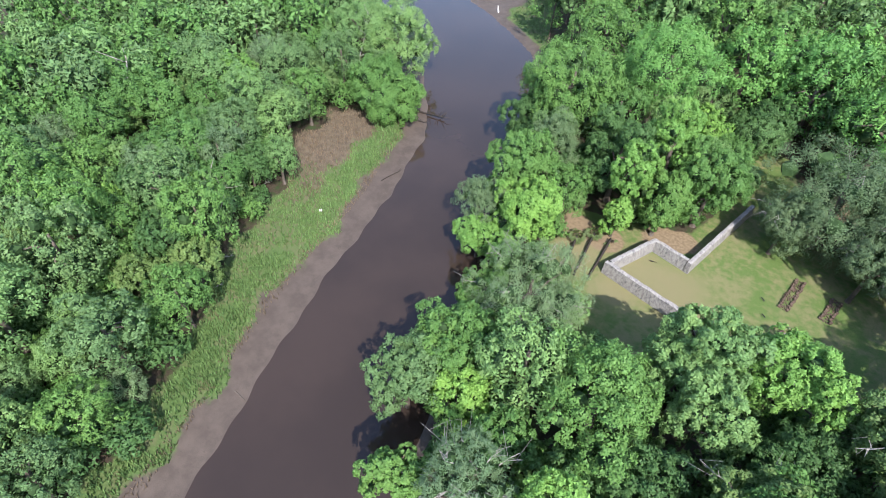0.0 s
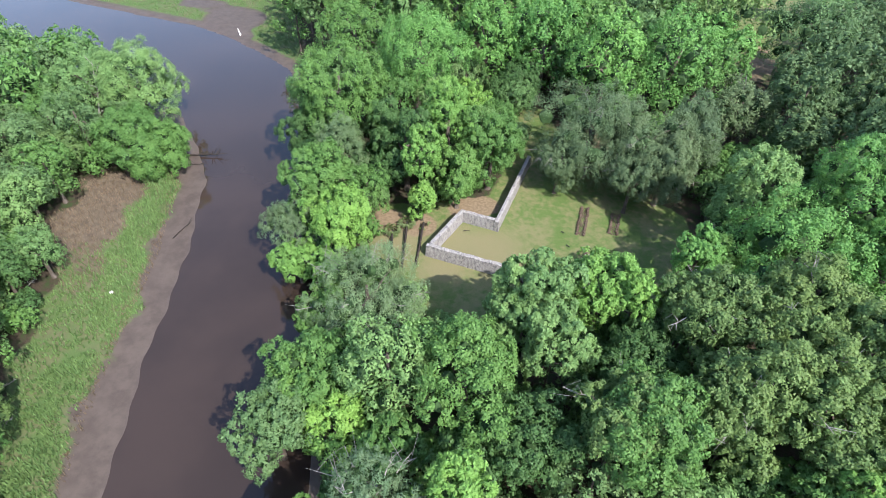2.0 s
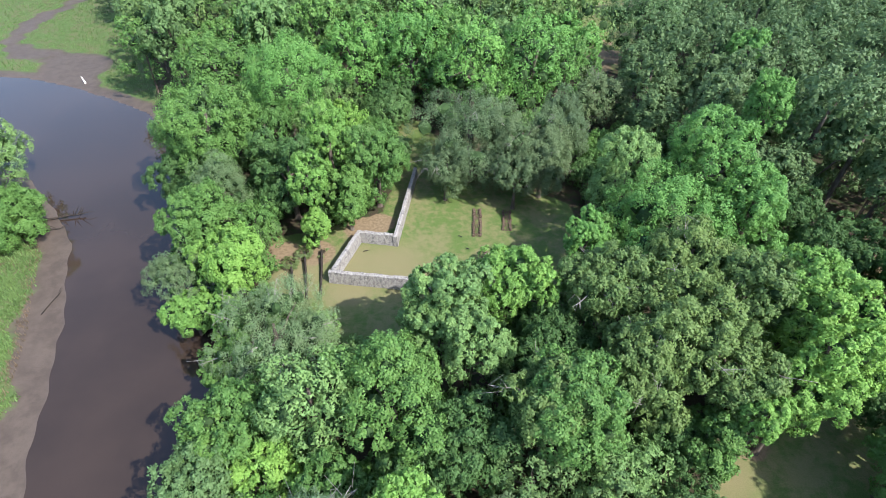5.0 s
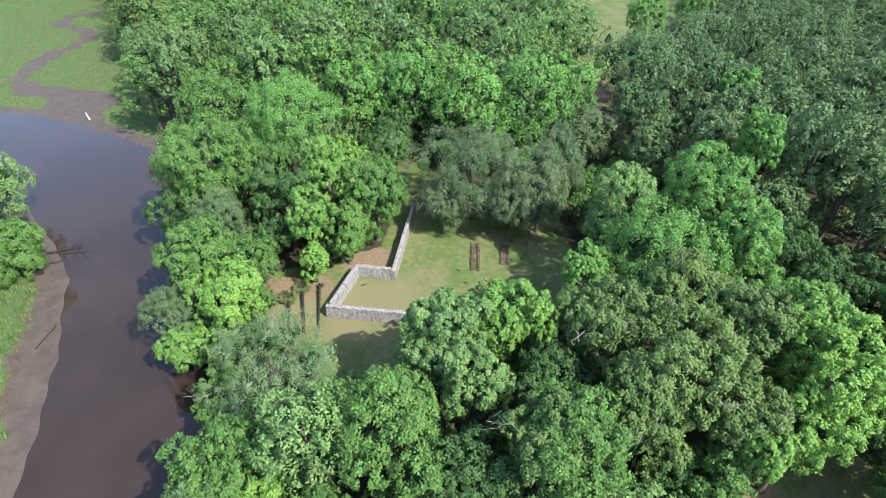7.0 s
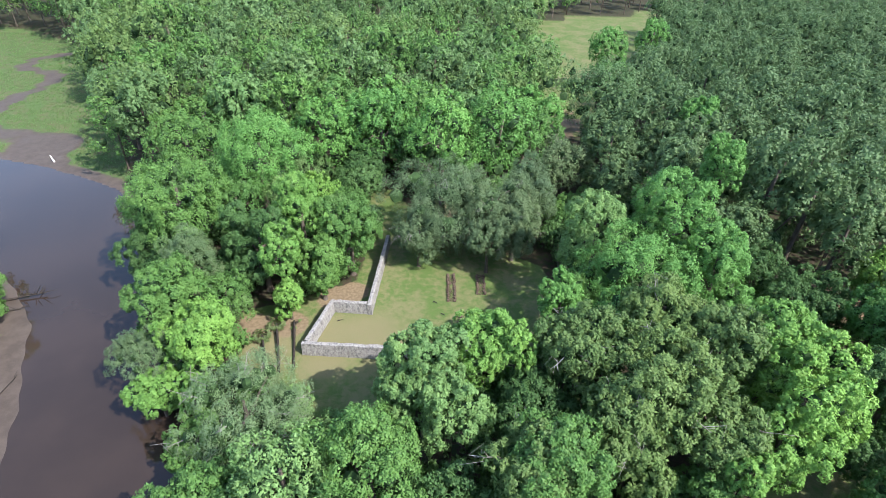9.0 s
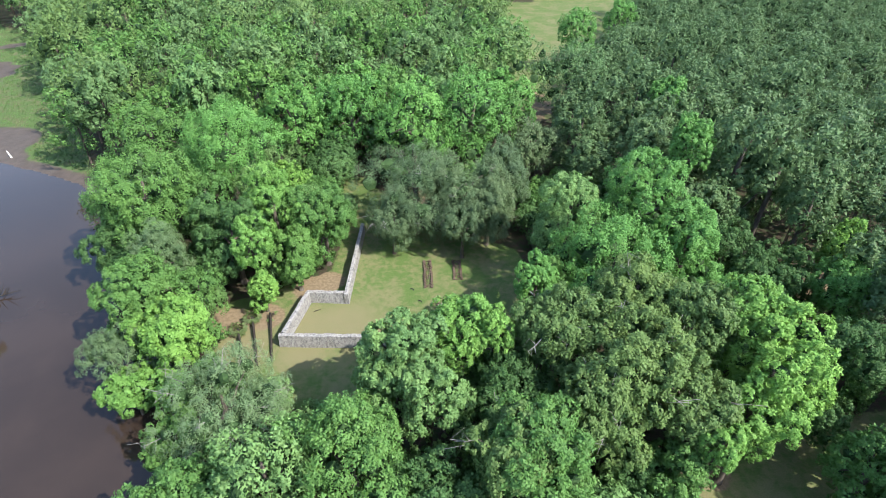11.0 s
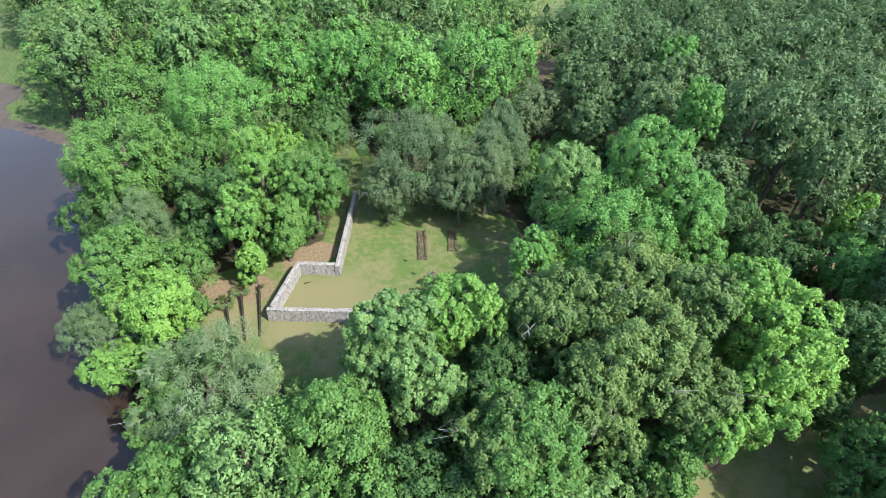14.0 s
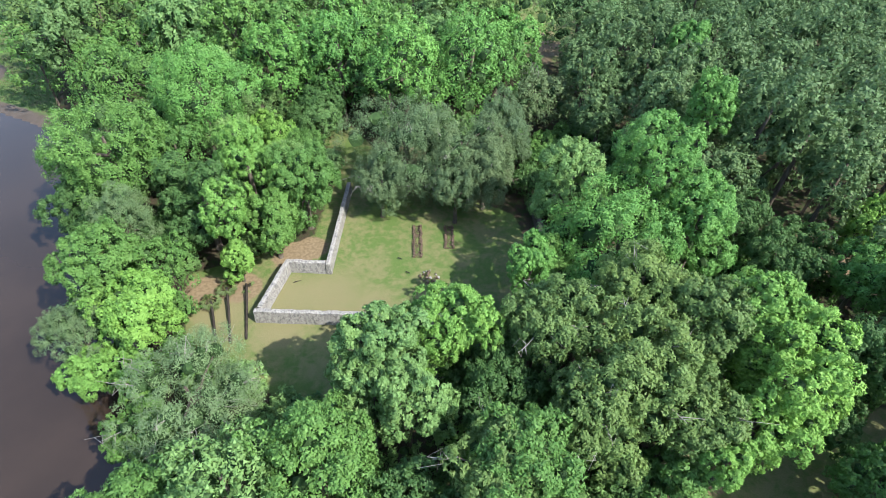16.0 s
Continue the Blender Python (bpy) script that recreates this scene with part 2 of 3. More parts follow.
def zones(p):
    """Height of the ground and the share of each cover at points."""
    p = np.atleast_2d(np.asarray(p, float))
    dl, dr = line_distance(p, LEFT_EDGE), line_distance(p, RIGHT_EDGE)
    wet, left, far = inside(p, RIVER), inside(p, LEFT_LAND), inside(p, FAR_MARSH)
    creek = line_distance(p, CREEK) + 1.2 * np.sin(0.35 * p[:, 0] + 0.2 * p[:, 1]) + 0.9 * np.sin(0.6 * p[:, 1] - 0.5 * p[:, 0])
    d = np.minimum(dl, dr)
    stray = 0.9 * np.sin(0.21 * p[:, 1] + 1.0) + 0.8 * np.sin(0.47 * p[:, 1] - 0.33 * p[:, 0]) + 0.6 * np.sin(0.9 * p[:, 1] + 0.7 * p[:, 0])
    dz = dl + stray
    wide = np.interp(p[:, 1], [-70, -45, -15, 0, 10, 14], [10, 15, 22, 20, 9, 2])
    z = 2.6 * smooth(dr, 0.5, 8) + 0.2 * np.minimum(dr, 2) - 3
    z = np.where(left, -3 + 0.07 * np.minimum(dl, 7) + 1.6 * smooth(dl, wide - 2, wide + 12), z)
    z = np.where(far, -3 + 0.06 * np.minimum(dr, 8) + 0.1 * smooth(creek, 2, 5), z)
    z = np.where(wet, -3 - np.where(dl < dr, 0.07, np.where(p[:, 1] > 50, 0.06, 0.2)) * np.minimum(d, 3) - 0.25 * np.clip(d - 3, 0, 5), z)
    wobble = np.sin(0.31 * p[:, 0] + 0.53 * p[:, 1]) + np.sin(0.83 * p[:, 1] - 0.4 * p[:, 0])
    z = z + np.where(left | wet | far, 0.012 * wobble * (1 - smooth(d, 3, 6)), 0)
    mud = np.where(left, 1 - smooth(dz, 3.0, 8.0), 0) + np.where(far, np.maximum(1 - smooth(np.minimum(creek, np.hypot(p[:, 0] + 93, p[:, 1] - 87) - 5) - 3 * (1 - smooth(dr, 6, 22)), 1.2, 4.5), 1 - smooth(dr, 1.5, 5.0)), 0)
    mud = np.where(wet, 1, np.where(~left & ~far, 1 - smooth(dr, 0.5, 2.5), mud))
    marsh = np.where(left, smooth(dz, 3.0, 6.0) * (1 - smooth(dz, wide - 1, wide + 2)), 0) + np.where(far, 1.0, 0)
    reeds = np.where(left, 0.8 * smooth(dz, 8, 15) * (1 - smooth(dz, wide, wide + 4)) * (0.5 + 0.5 * smooth(p[:, 1], -26, -8)), 0)
    lawn = np.zeros(len(p))
    for poly in (FAR_LAWN, LOW_LAWN, FORT_LAWN):
        edge = line_distance(p, np.vstack([poly, poly[:1]]))
        lawn = np.maximum(lawn, smooth(np.where(inside(p, poly), edge, -edge), -1.5, 1.5))
    soil = np.zeros(len(p))
    for x, y, r in ((-10, 6.5, 3.5), (-4, 7, 4), (3, 14.5, 4), (6, 16.5, 3.5), (66, 106, 7), (60, 98, 5), (100, 16, 8), (95, 12, 6), (92, 8, 5), (60, -25, 3.5), (43, -28, 4), (51, -9, 5), (66, 118, 3), (200, 288, 20), (165, 284, 12), (1.5, -20, 3), (24, 46, 5)):
        soil = np.maximum(soil, 1 - smooth(np.hypot(p[:, 0] - x, p[:, 1] - y), 0.5 * r, 1.2 * r))
    worn = np.zeros(len(p))
    for x, y, r in ((4, 4, 7), (10, 5, 8), (17, 3, 5), (4, -2, 5), (-6, 1, 6), (90, 160, 18), (56, -30, 5)):
        worn = np.maximum(worn, 0.9 * (1 - smooth(np.hypot(p[:, 0] - x, p[:, 1] - y), 0.3 * r, 1.2 * r)))
    return z, dict(mud=mud, marsh=marsh, reeds=reeds, lawn=lawn, soil=soil, worn=worn)


def ground_height(x, y):
    return float(zones([(x, y)])[0][0])


def build_ground():
    def axis(low, high, step):
        inner = np.arange(low, high + step, step)
        out = step * 1.35 ** np.arange(1, 24)
        out = np.cumsum(out)
        return np.concatenate([low - out[::-1], inner, inner[-1] + out])

    xs, ys = axis(-150, 130, 1.25), axis(-85, 230, 1.25)
    gx, gy = np.meshgrid(xs, ys)
    p = np.stack([gx.ravel(), gy.ravel()], 1)
    z, covers = zones(p)
    z = z + 0.10 * (rng.random(len(z)) - 0.5) * (1 - covers["lawn"]) * (1 - np.clip(covers["mud"], 0, 1)) * (np.abs(p) < 230).all(1)
    nx = len(xs)
    i, j = np.meshgrid(np.arange(nx - 1), np.arange(len(ys) - 1))
    a = (j * nx + i).ravel()
    ob = mesh_object("ground", np.column_stack([p, z]), np.column_stack([a, a + 1, a + nx + 1, a + nx]), [GROUND], smooth=True)
    for name, values in covers.items():
        layer = ob.data.attributes.new(name, "FLOAT", "POINT")
        layer.data.foreach_set("value", np.clip(values, 0, 1).astype(np.float32))
    tagged(ob, "low river land with lawn, leaf litter, marsh and mud", "ground", kind="structure")


def build_water():
    bm = bmesh.new()
    corners = [bm.verts.new(c) for c in ((-1500, -1500, -3), (140, -1500, -3), (140, 130, -3), (-1500, 130, -3))]
    bm.faces.new(corners)
    ob = part("river_water", bm, WATER, None)
    tagged(ob, "smooth brown silty river water reflecting the sky", "river", kind="structure")


build_ground()
build_water()


# ---- fort walls ----
def fort_wall(name, start, end, height, label, base=0.95, top=0.72, ragged=0.12, material=TABBY):
    """A battered masonry wall with a worn, uneven top and rough faces."""
    a, b = Vector((*start, 0)), Vector((*end, 0))
    along = (b - a).normalized()
    side = Vector((-along.y, along.x, 0))
    length = (b - a).length
    steps, rows = max(2, int(length / 0.35)), 6
    bm = bmesh.new()
    loops = []
    for i in range(steps + 1):
        s = length * i / steps
        h = height + ragged * 1.6 * noise.noise((s * 0.45 + a.x, a.y * 0.7, 3.1)) + ragged * noise.noise((s * 1.7, a.x, 9.0))
        ring = []
        profile = [(base / 2 * (1 - k / rows) + top / 2 * k / rows, h * k / rows) for k in range(rows + 1)]
        outline = [(w, z) for w, z in profile] + [(0, h + 0.05)] + [(-w, z) for w, z in reversed(profile)]
        for w, z in outline:
            p = a + along * s + side * w + Vector((0, 0, z - 0.25 if z == 0 else z))
            q = noise.noise_vector(p * 1.3) * 0.05 + noise.noise_vector(p * 4.0) * 0.025
            if i in (0, steps):
                q = q * 0.3
            ring.append(bm.verts.new(p + q))
        loops.append(ring)
    for r, q in zip(loops, loops[1:]):
        for k in range(len(r) - 1):
            bm.faces.new((r[k], r[k + 1], q[k + 1], q[k]))
    bm.faces.new(loops[0])
    bm.faces.new(loops[-1][::-1])
    bmesh.ops.recalc_face_normals(bm, faces=bm.faces)
    return tagged(part(name, bm, material, None), label, "fort wall", kind="structure")


GREY_WALL = "weathered grey tabby fort wall with a worn top"
fort_wall("wall_south", (-0.1, 0.05), (32, -1.65), 2.4, GREY_WALL)
fort_wall("wall_west", (0.55, 0.5), (3.0, 10.45), 2.4, GREY_WALL)
fort_wall("wall_flank", (2.7, 10.9), (9.3, 10.45), 2.3, GREY_WALL)
fort_wall("wall_north_west", (9.75, 9.9), (11.25, 33), 2.3, GREY_WALL)


# ---- trees ----
def sphere_points(n):
    v = rng.normal(size=(n, 3))
    return v / np.linalg.norm(v, axis=1, keepdims=True)


def core_template():
    bm = bmesh.new()
    bmesh.ops.create_icosphere(bm, subdivisions=1, radius=1.0)
    verts = np.array([v.co[:] for v in bm.verts])
    faces = np.array([[v.index for v in f.verts] for f in bm.faces])
    bm.free()
    return verts, faces


CORE_V, CORE_F = core_template()


def spread(n, low, jitter):
    """n ways over the upper part of a sphere, down to the height low."""
    k = np.arange(n) + 0.5
    up = 1 - (1 - low) * k / n
    turn = k * 2.39996 + rng.uniform(0, 6.28)
    flat = np.sqrt(np.clip(1 - up * up, 0, 1))
    way = np.stack([flat * np.cos(turn), flat * np.sin(turn), up], 1) + rng.normal(0, jitter, (n, 3))
    return way / np.linalg.norm(way, axis=1, keepdims=True)


def crown_arrays(r, rz, leaves, leaf, lobes, slim=0.7, droop=0.0, ragged=0.32, deep=1.0):
    """Leaf sprays on tufts, tufts on lobes, lobes round the crown, dark shade cores within: vertices, faces, slots and
    lobe centres.
    """
    lobes = int(lobes * (0.65 + 0.35 * deep))
    way = spread(lobes, -0.8, 0.2)
    big = r * rng.uniform(0.68, 1.2, lobes) * (1.15 / lobes ** 0.36)
    reach = np.clip(rng.normal(0.76, ragged * 0.55, lobes), 0.3, 1.05)
    centre = way * (np.maximum(np.array([r, r, rz]) - 0.75 * big[:, None], 0.15 * r) * reach[:, None] * 1.14)
    centre[:, 2] *= np.where(centre[:, 2] < 0, deep, 1.0)
    turn, long_way = rng.uniform(0, 3.14), rng.uniform(0.05, 0.22)
    axis = np.array([math.cos(turn), math.sin(turn), 0])
    centre = centre * (1 - 0.5 * long_way) + 1.5 * long_way * (centre @ axis)[:, None] * axis
    per = 15
    tuft_way = np.concatenate([spread(per, -0.55, 0.25) for _ in range(lobes)]) + 0.45 * np.repeat(way, per, 0)
    tuft_way /= np.linalg.norm(tuft_way, axis=1, keepdims=True)
    size = np.repeat(big, per) * rng.uniform(0.2, 0.4, lobes * per)
    tuft = np.repeat(centre, per, 0) + tuft_way * (1, 1, 1.2) * (np.repeat(big, per) * rng.uniform(0.66, 1.02, lobes * per))[:, None]
    pick = rng.choice(len(size), leaves, p=size**2 / (size**2).sum())
    d = sphere_points(leaves) + 0.75 * tuft_way[pick] + (0, 0, 0.25)
    d /= np.linalg.norm(d, axis=1, keepdims=True)
    pos = tuft[pick] + d * (1, 1, 1.3) * (size[pick] * rng.uniform(0.55, 1.15, leaves))[:, None]
    pos[:, 2] -= droop * rng.random(leaves) * size[pick]
    normal = 0.8 * d + 0.35 * tuft_way[pick] + 0.42 * sphere_points(leaves) + (0, 0, 0.12)
    normal /= np.linalg.norm(normal, axis=1, keepdims=True)
    tip = np.cross(normal, sphere_points(leaves))
    tip += 0.4 * d
    tip /= np.linalg.norm(tip, axis=1, keepdims=True)
    across = np.cross(normal, tip)
    long = (leaf * rng.uniform(0.65, 1.4, leaves))[:, None]
    broad = long * rng.uniform(0.75, 1.25, leaves)[:, None] * slim
    sprays = np.stack([pos - tip * long * 0.4 + across * broad * 0.5, pos + tip * long * 0.6, pos - tip * long * 0.4 - across * broad * 0.5], 1)
    # solid dark core added in each lobe, painted shade behind the leaf gaps
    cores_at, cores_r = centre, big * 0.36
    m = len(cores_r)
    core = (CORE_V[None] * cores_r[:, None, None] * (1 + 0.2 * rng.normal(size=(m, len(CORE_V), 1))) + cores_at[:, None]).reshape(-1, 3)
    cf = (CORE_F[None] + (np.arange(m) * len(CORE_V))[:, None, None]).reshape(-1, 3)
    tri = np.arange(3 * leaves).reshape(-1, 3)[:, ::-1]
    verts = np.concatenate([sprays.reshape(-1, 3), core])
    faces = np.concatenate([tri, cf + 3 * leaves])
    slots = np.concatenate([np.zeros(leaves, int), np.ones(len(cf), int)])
    return verts, faces, slots, centre


TREE_LABEL = {
    "yellow": "broadleaf tree with bright yellow-green young leaves",
    "fresh": "tall broadleaf tree with a fresh green lobed crown",
    "green": "broadleaf tree with a dense mid-green crown",
    "light": "broadleaf tree with pale green airy leaves",
    "grey": "broadleaf tree with a grey-green rounded crown",
    "olive": "spreading tree with olive-green leaves and pale branches",
    "oak": "old live oak with dull dark grey-green leaves",
    "dark": "shaded understorey tree with dark green leaves, some unseen to shade the lawn",
    "pine": "pine tree with grey-green needle tufts",
    "willow": "low spreading tree with grey-green leaves and bare pale twigs",
    "plantation": "close-set dark dull green woodland tree",
}


SLIM = {"pine": 0.3, "willow": 0.32, "oak": 0.6}


def build_tree(kind, height, r, rz, leaves, leaf, clumps, limbs=4, name="tree", branches=0):
    """A tree at the origin: trunk, limbs and a leafy crown."""
    thing = empty(name)
    verts, faces, slots, centre = crown_arrays(r, rz, leaves, leaf, clumps, SLIM.get(kind, 0.85), 0.8 if kind in ("oak", "willow") else 0.2, deep=1.3 if kind == "oak" else max(1.0, min(2.0, 0.9 * (height - rz) / rz)))
    middle = height - rz
    bm = bmesh.new()
    girth = 0.018 * height + 0.03 * r
    lean = rng.normal(0, 0.02 * height, 2)
    points = [(lean[0] * s * s, lean[1] * s * s, (height - rz * 0.7) * s - 0.4 * (s == 0)) for s in (0, 0.1, 0.4, 0.7, 1)]
    tube(bm, points, [girth * q for q in (1.45, 1.0, 0.85, 0.65, 0.35)], 8)
    part("trunk", bm, BARK, thing)
    order = rng.permutation(len(centre))
    for k in order[:limbs]:
        c = centre[k] + (0, 0, middle)
        s = rng.uniform(0.5, 0.8)
        root = Vector((lean[0] * s * s, lean[1] * s * s, (height - rz * 0.7) * s))
        bm = bmesh.new()
        tube(bm, [root, root.lerp(Vector(c), 0.5) + Vector((0, 0, 0.06 * height)), Vector(c)], [girth * 0.5, girth * 0.32, girth * 0.12], 6)
        part("limb", bm, BARK, thing)
    for k in order[:branches]:
        c = Vector(centre[k] + (0, 0, middle))
        out = Vector(centre[k]).normalized()
        bm = bmesh.new()
        tip = c + out * min(2.4, r * 0.36) + Vector(rng.normal(0, 0.4, 3))
        tube(bm, [c, c.lerp(tip, 0.6) + Vector(rng.normal(0, 0.2, 3)), tip + out * 0.3], [0.08, 0.055, 0.025], 5)
        for _ in range(3):
            q = c.lerp(tip, rng.uniform(0.4, 0.9))
            tube(bm, [q, q + out * 0.7 + Vector(rng.normal(0, 0.6, 3)), q + out * 1.2 + Vector(rng.normal(0, 0.9, 3))], [0.045, 0.03, 0.015], 4)
        part("bare_branch", bm, PALE_WOOD, thing, "pale bare branch")
    verts = verts + (lean[0], lean[1], middle)
    mesh_object("crown", verts, faces, [LEAF[kind], CORE_SHADE], thing, slots)
    return tagged(thing, TREE_LABEL[kind], "tree", "trees of the wood")


TREES = {}
TREES["yellow"] = [
    (-13, -5.1, 15, 5.6, 5.6), (-18.6, -10.5, 9, 3.8, 2.6), (-11.3, -13.4, 10, 3, 4), (27.9, -14.3, 21, 5.2, 7),
    (32, -15.1, 20, 2.4, 2.7), (63.7, -16.4, 24, 4.6, 5), (64.6, -22.2, 24.5, 6, 7.4), (60.5, -26.6, 19, 4.4, 5.2), (54.6, -30.6, 16.5, 2.6, 2.4), (-3, 20.8, 22, 4.3, 5.9),
    (-4.5, 10, 18, 3.2, 4.3), (-3.8, 8.4, 9, 2.7, 3.6), (98.3, 11, 16, 4.2, 5.6), (0.5, -37.4, 10, 4, 2.6),
    (17, -42.9, 17, 3.1, 2),
]
TREES["green"] = [
    (-17.5, -1, 12, 4, 4.5), (14.4, -29.6, 18, 7.2, 5.6),
    (-20.3, 3.4, 17, 6.0, 5.3), (-2.4, -30.6, 13, 5.9, 4.4), (-9.5, -19.5, 9.5, 4.2, 4.4), (34.1, -31.4, 20, 5.8, 3.8),
    (42.5, 0.6, 16, 4.2, 5.2), (50.4, -29.6, 12, 4.2, 4.6), (66, -20.5, 12, 4.5, 5), (59.5, -20, 11, 4, 4.5), (5.2, 22, 18, 6, 8.1), (1.1, 14.1, 13, 4.6, 6), (-26.1, 23.8, 22, 8.8, 6.9),
    (-37.2, 56.2, 20, 8.9, 8.2), (73, -31.7, 14, 4.3, 4.4), (-4.8, -33.4, 12, 4.9, 3.2), (2.1, -48.4, 12, 3.5, 3.5),
    (8.9, -37.7, 10, 3.8, 2.5), (-61, 9, 10, 6.8, 4.7), (-64.1, 7.2, 13, 7.3, 6.1),
]
TREES["pine"] = [
    (-22, -6.2, 13, 4.4, 3.4), (-20, 10.2, 17, 4.4, 5.7),
]
TREES["willow"] = [
    (-3, -17.8, 12.8, 8.2, 5.4), (10.1, -46, 15, 4.4, 2.8),
]
TREES["grey"] = [
    (-6, -38.8, 13, 4.8, 3.6),
    (67.8, 90.1, 24, 11.8, 7.6),
]
TREES["dark"] = [
    (80, 3, 14, 5, 5.5), (87, 7, 13, 5, 5), (78, 12, 15, 5, 6),
    # unseen tall trees to the south-east, added only to shade the lower lawn
    (96, -40, 22, 7, 8), (87, -49, 21, 6.5, 8), (80, -43, 24, 6.5, 9), (78, -36, 22, 5, 8), (85, -35, 24, 6, 9), (91, -31, 23, 6, 9), (102, -21, 22, 7, 8), (95, -24, 22, 5.5, 8), (109, -13, 20, 7, 8),
    (31.3, -17, 11, 5, 5.2), (46.5, -29.1, 9, 4, 2.6), (-9.7, 16.5, 18, 6.6, 8.3), (-31.4, 20.9, 14, 5.7, 6.6),
    (4.5, 55.7, 12, 5.6, 5.1), (80, -17.6, 18, 4.8, 5.9), (74.5, -21.5, 10, 3.5, 2.8), (33.3, -18.4, 14, 5.7, 3.7),
    (23.2, -33.6, 13, 5.3, 3.4),
]
TREES["olive"] = [
    (40.2, -14.5, 21, 5.6, 3.6), (50.3, -11.6, 23, 6, 4), (56.3, -16.2, 24, 5.8, 5.8), (47.1, -21.1, 22, 6.6, 4.3),
    (53.7, -25, 19, 5.7, 4.1), (44.7, -25.9, 17, 4.8, 4.8), (32, -30.8, 19, 4.7, 3), (41.4, -25.6, 19, 3.9, 3.4),
    (38.5, -13.7, 20, 4.4, 3.3),
]
TREES["fresh"] = [
    (84, 142, 24, 7, 8), (102, 152, 26, 6.5, 8.5), (76, 29.5, 27, 4.2, 5), (84, 62, 25, 4.2, 5),
    (39.2, -3.9, 20, 3, 4), (65.8, 4.9, 22.5, 5.8, 6.2), (60.6, 14, 26.5, 7.6, 7.6), (52.4, 0.2, 21, 9.9, 6.4), (-17.1, 43.6, 24, 10.2, 8.2),
    (-5.5, 60.4, 23, 7.1, 8.8), (7.8, 61.4, 24, 8, 8.7), (22.5, 52.2, 26, 8.7, 10.1), (35.5, 61.3, 26, 10, 11.4),
    (89.7, -1.6, 15, 4.9, 3.2),
]
TREES["light"] = [
    (18.9, -16.9, 20, 4.2, 6.6), (19.5, -20.5, 17, 4.4, 6), (22, -16.6, 21.5, 4.7, 6.4), (23.2, -23.2, 18, 4.2, 5.4), 
    (48.9, 13.5, 24, 5, 6.2), (-73, 21.4, 17, 9.3, 8), (-84.1, 19.1, 16, 8.9, 7.5),
]
TREES["oak"] = [
    (22.6, 32.6, 18, 11, 8), (18, 25.2, 12, 4.6, 4.6), (32.5, 31.2, 18, 8.9, 8.2), (40.8, 37.9, 17, 6.1, 7.5),
    (52.3, 56.8, 14, 7.6, 4.9), (31.5, 23.5, 12, 4.6, 3.4), (37, 28, 15, 6, 5.5),
]

taken = []
for kind, rows in TREES.items():
    for x, y, height, r, rz in rows:
        area = r * (r + rz) * 0.5
        thing = build_tree(kind, height, r, rz, int(min(29000, 640 * area + 3500)) if y < 45 else 10000, 0.295 if y < 45 else 0.42, int(8 + 1.9 * area ** 0.5), 4, branches=(int(4.5 * r) if kind == "willow" else 5 if kind in ("olive", "oak") else 0))
        thing.matrix_basis = pose(x, y, ground_height(x, y))
        taken.append((x, y, r))


# ---- woods, from a few grown trees that are planted again and again ----
def stand(kind, height, r, rz, count, leaves=5000, leaf=0.55):
    return [build_tree(kind, height * q, r, rz * q, leaves, leaf, 11, 2, "tree" if height > 8 else "shrub") for q in np.linspace(0.85, 1.15, count)]


planted = []


def scatter(stock, box, spacing, keep, radius, sizes=(0.8, 1.25), tries=4000):
    """Places for trees in a box, no closer than spacing, where keep() allows."""
    x0, y0, x1, y1 = box
    p = rng.uniform((x0, y0), (x1, y1), (tries, 2))
    p = p[keep(p)]
    z = zones(p)[0]
    for (x, y), h in zip(p, z):
        known = np.array(taken)
        gap = np.maximum(spacing, 0.62 * (known[:, 2] + radius))
        if ((x - known[:, 0]) ** 2 + (y - known[:, 1]) ** 2 < gap**2).any():
            continue
        size = rng.uniform(*sizes)
        taken.append((x, y, radius * size))
        planted.append((stock, x, y, float(h), size, size * rng.uniform(0.85, 1.15), rng.uniform(0, 360), rng.random()))


FORT_OPEN = np.array([(-13, 10), (-10, -3), (6, -14), (16, -20), (30, -10), (46, 2), (48, 30), (40, 44), (24, 46), (10, 58), (2, 57), (8, 40), (6, 19)], float)
CLEARING = np.array([(46, 52), (57, 50), (76, 108), (98, 134), (84, 150), (60, 118), (52, 88)], float)


def open_ground(p, margin=3.0):
    """Where no tree may stand: water, mud, marsh, lawns."""
    z, c = zones(p)
    near = np.minimum(line_distance(p, LEFT_EDGE), line_distance(p, RIGHT_EDGE)) < margin
    return inside(p, RIVER) | inside(p, FORT_OPEN) | inside(p, CLEARING) | near | (c["marsh"] > 0.3) | (c["mud"] > 0.3) | (c["lawn"] > 0.4)


def east_wood(p):
    return ~open_ground(p) & ~inside(p, LEFT_LAND) & ~inside(p, FAR_MARSH)


PLANTATION = np.array([(58, 46), (66, 88), (76, 104), (102, 132), (112, 170), (130, 232), (160, 256), (330, 275), (250, 150), (140, 0), (100, -14), (86, -6), (76, 14), (70, 26)], float)
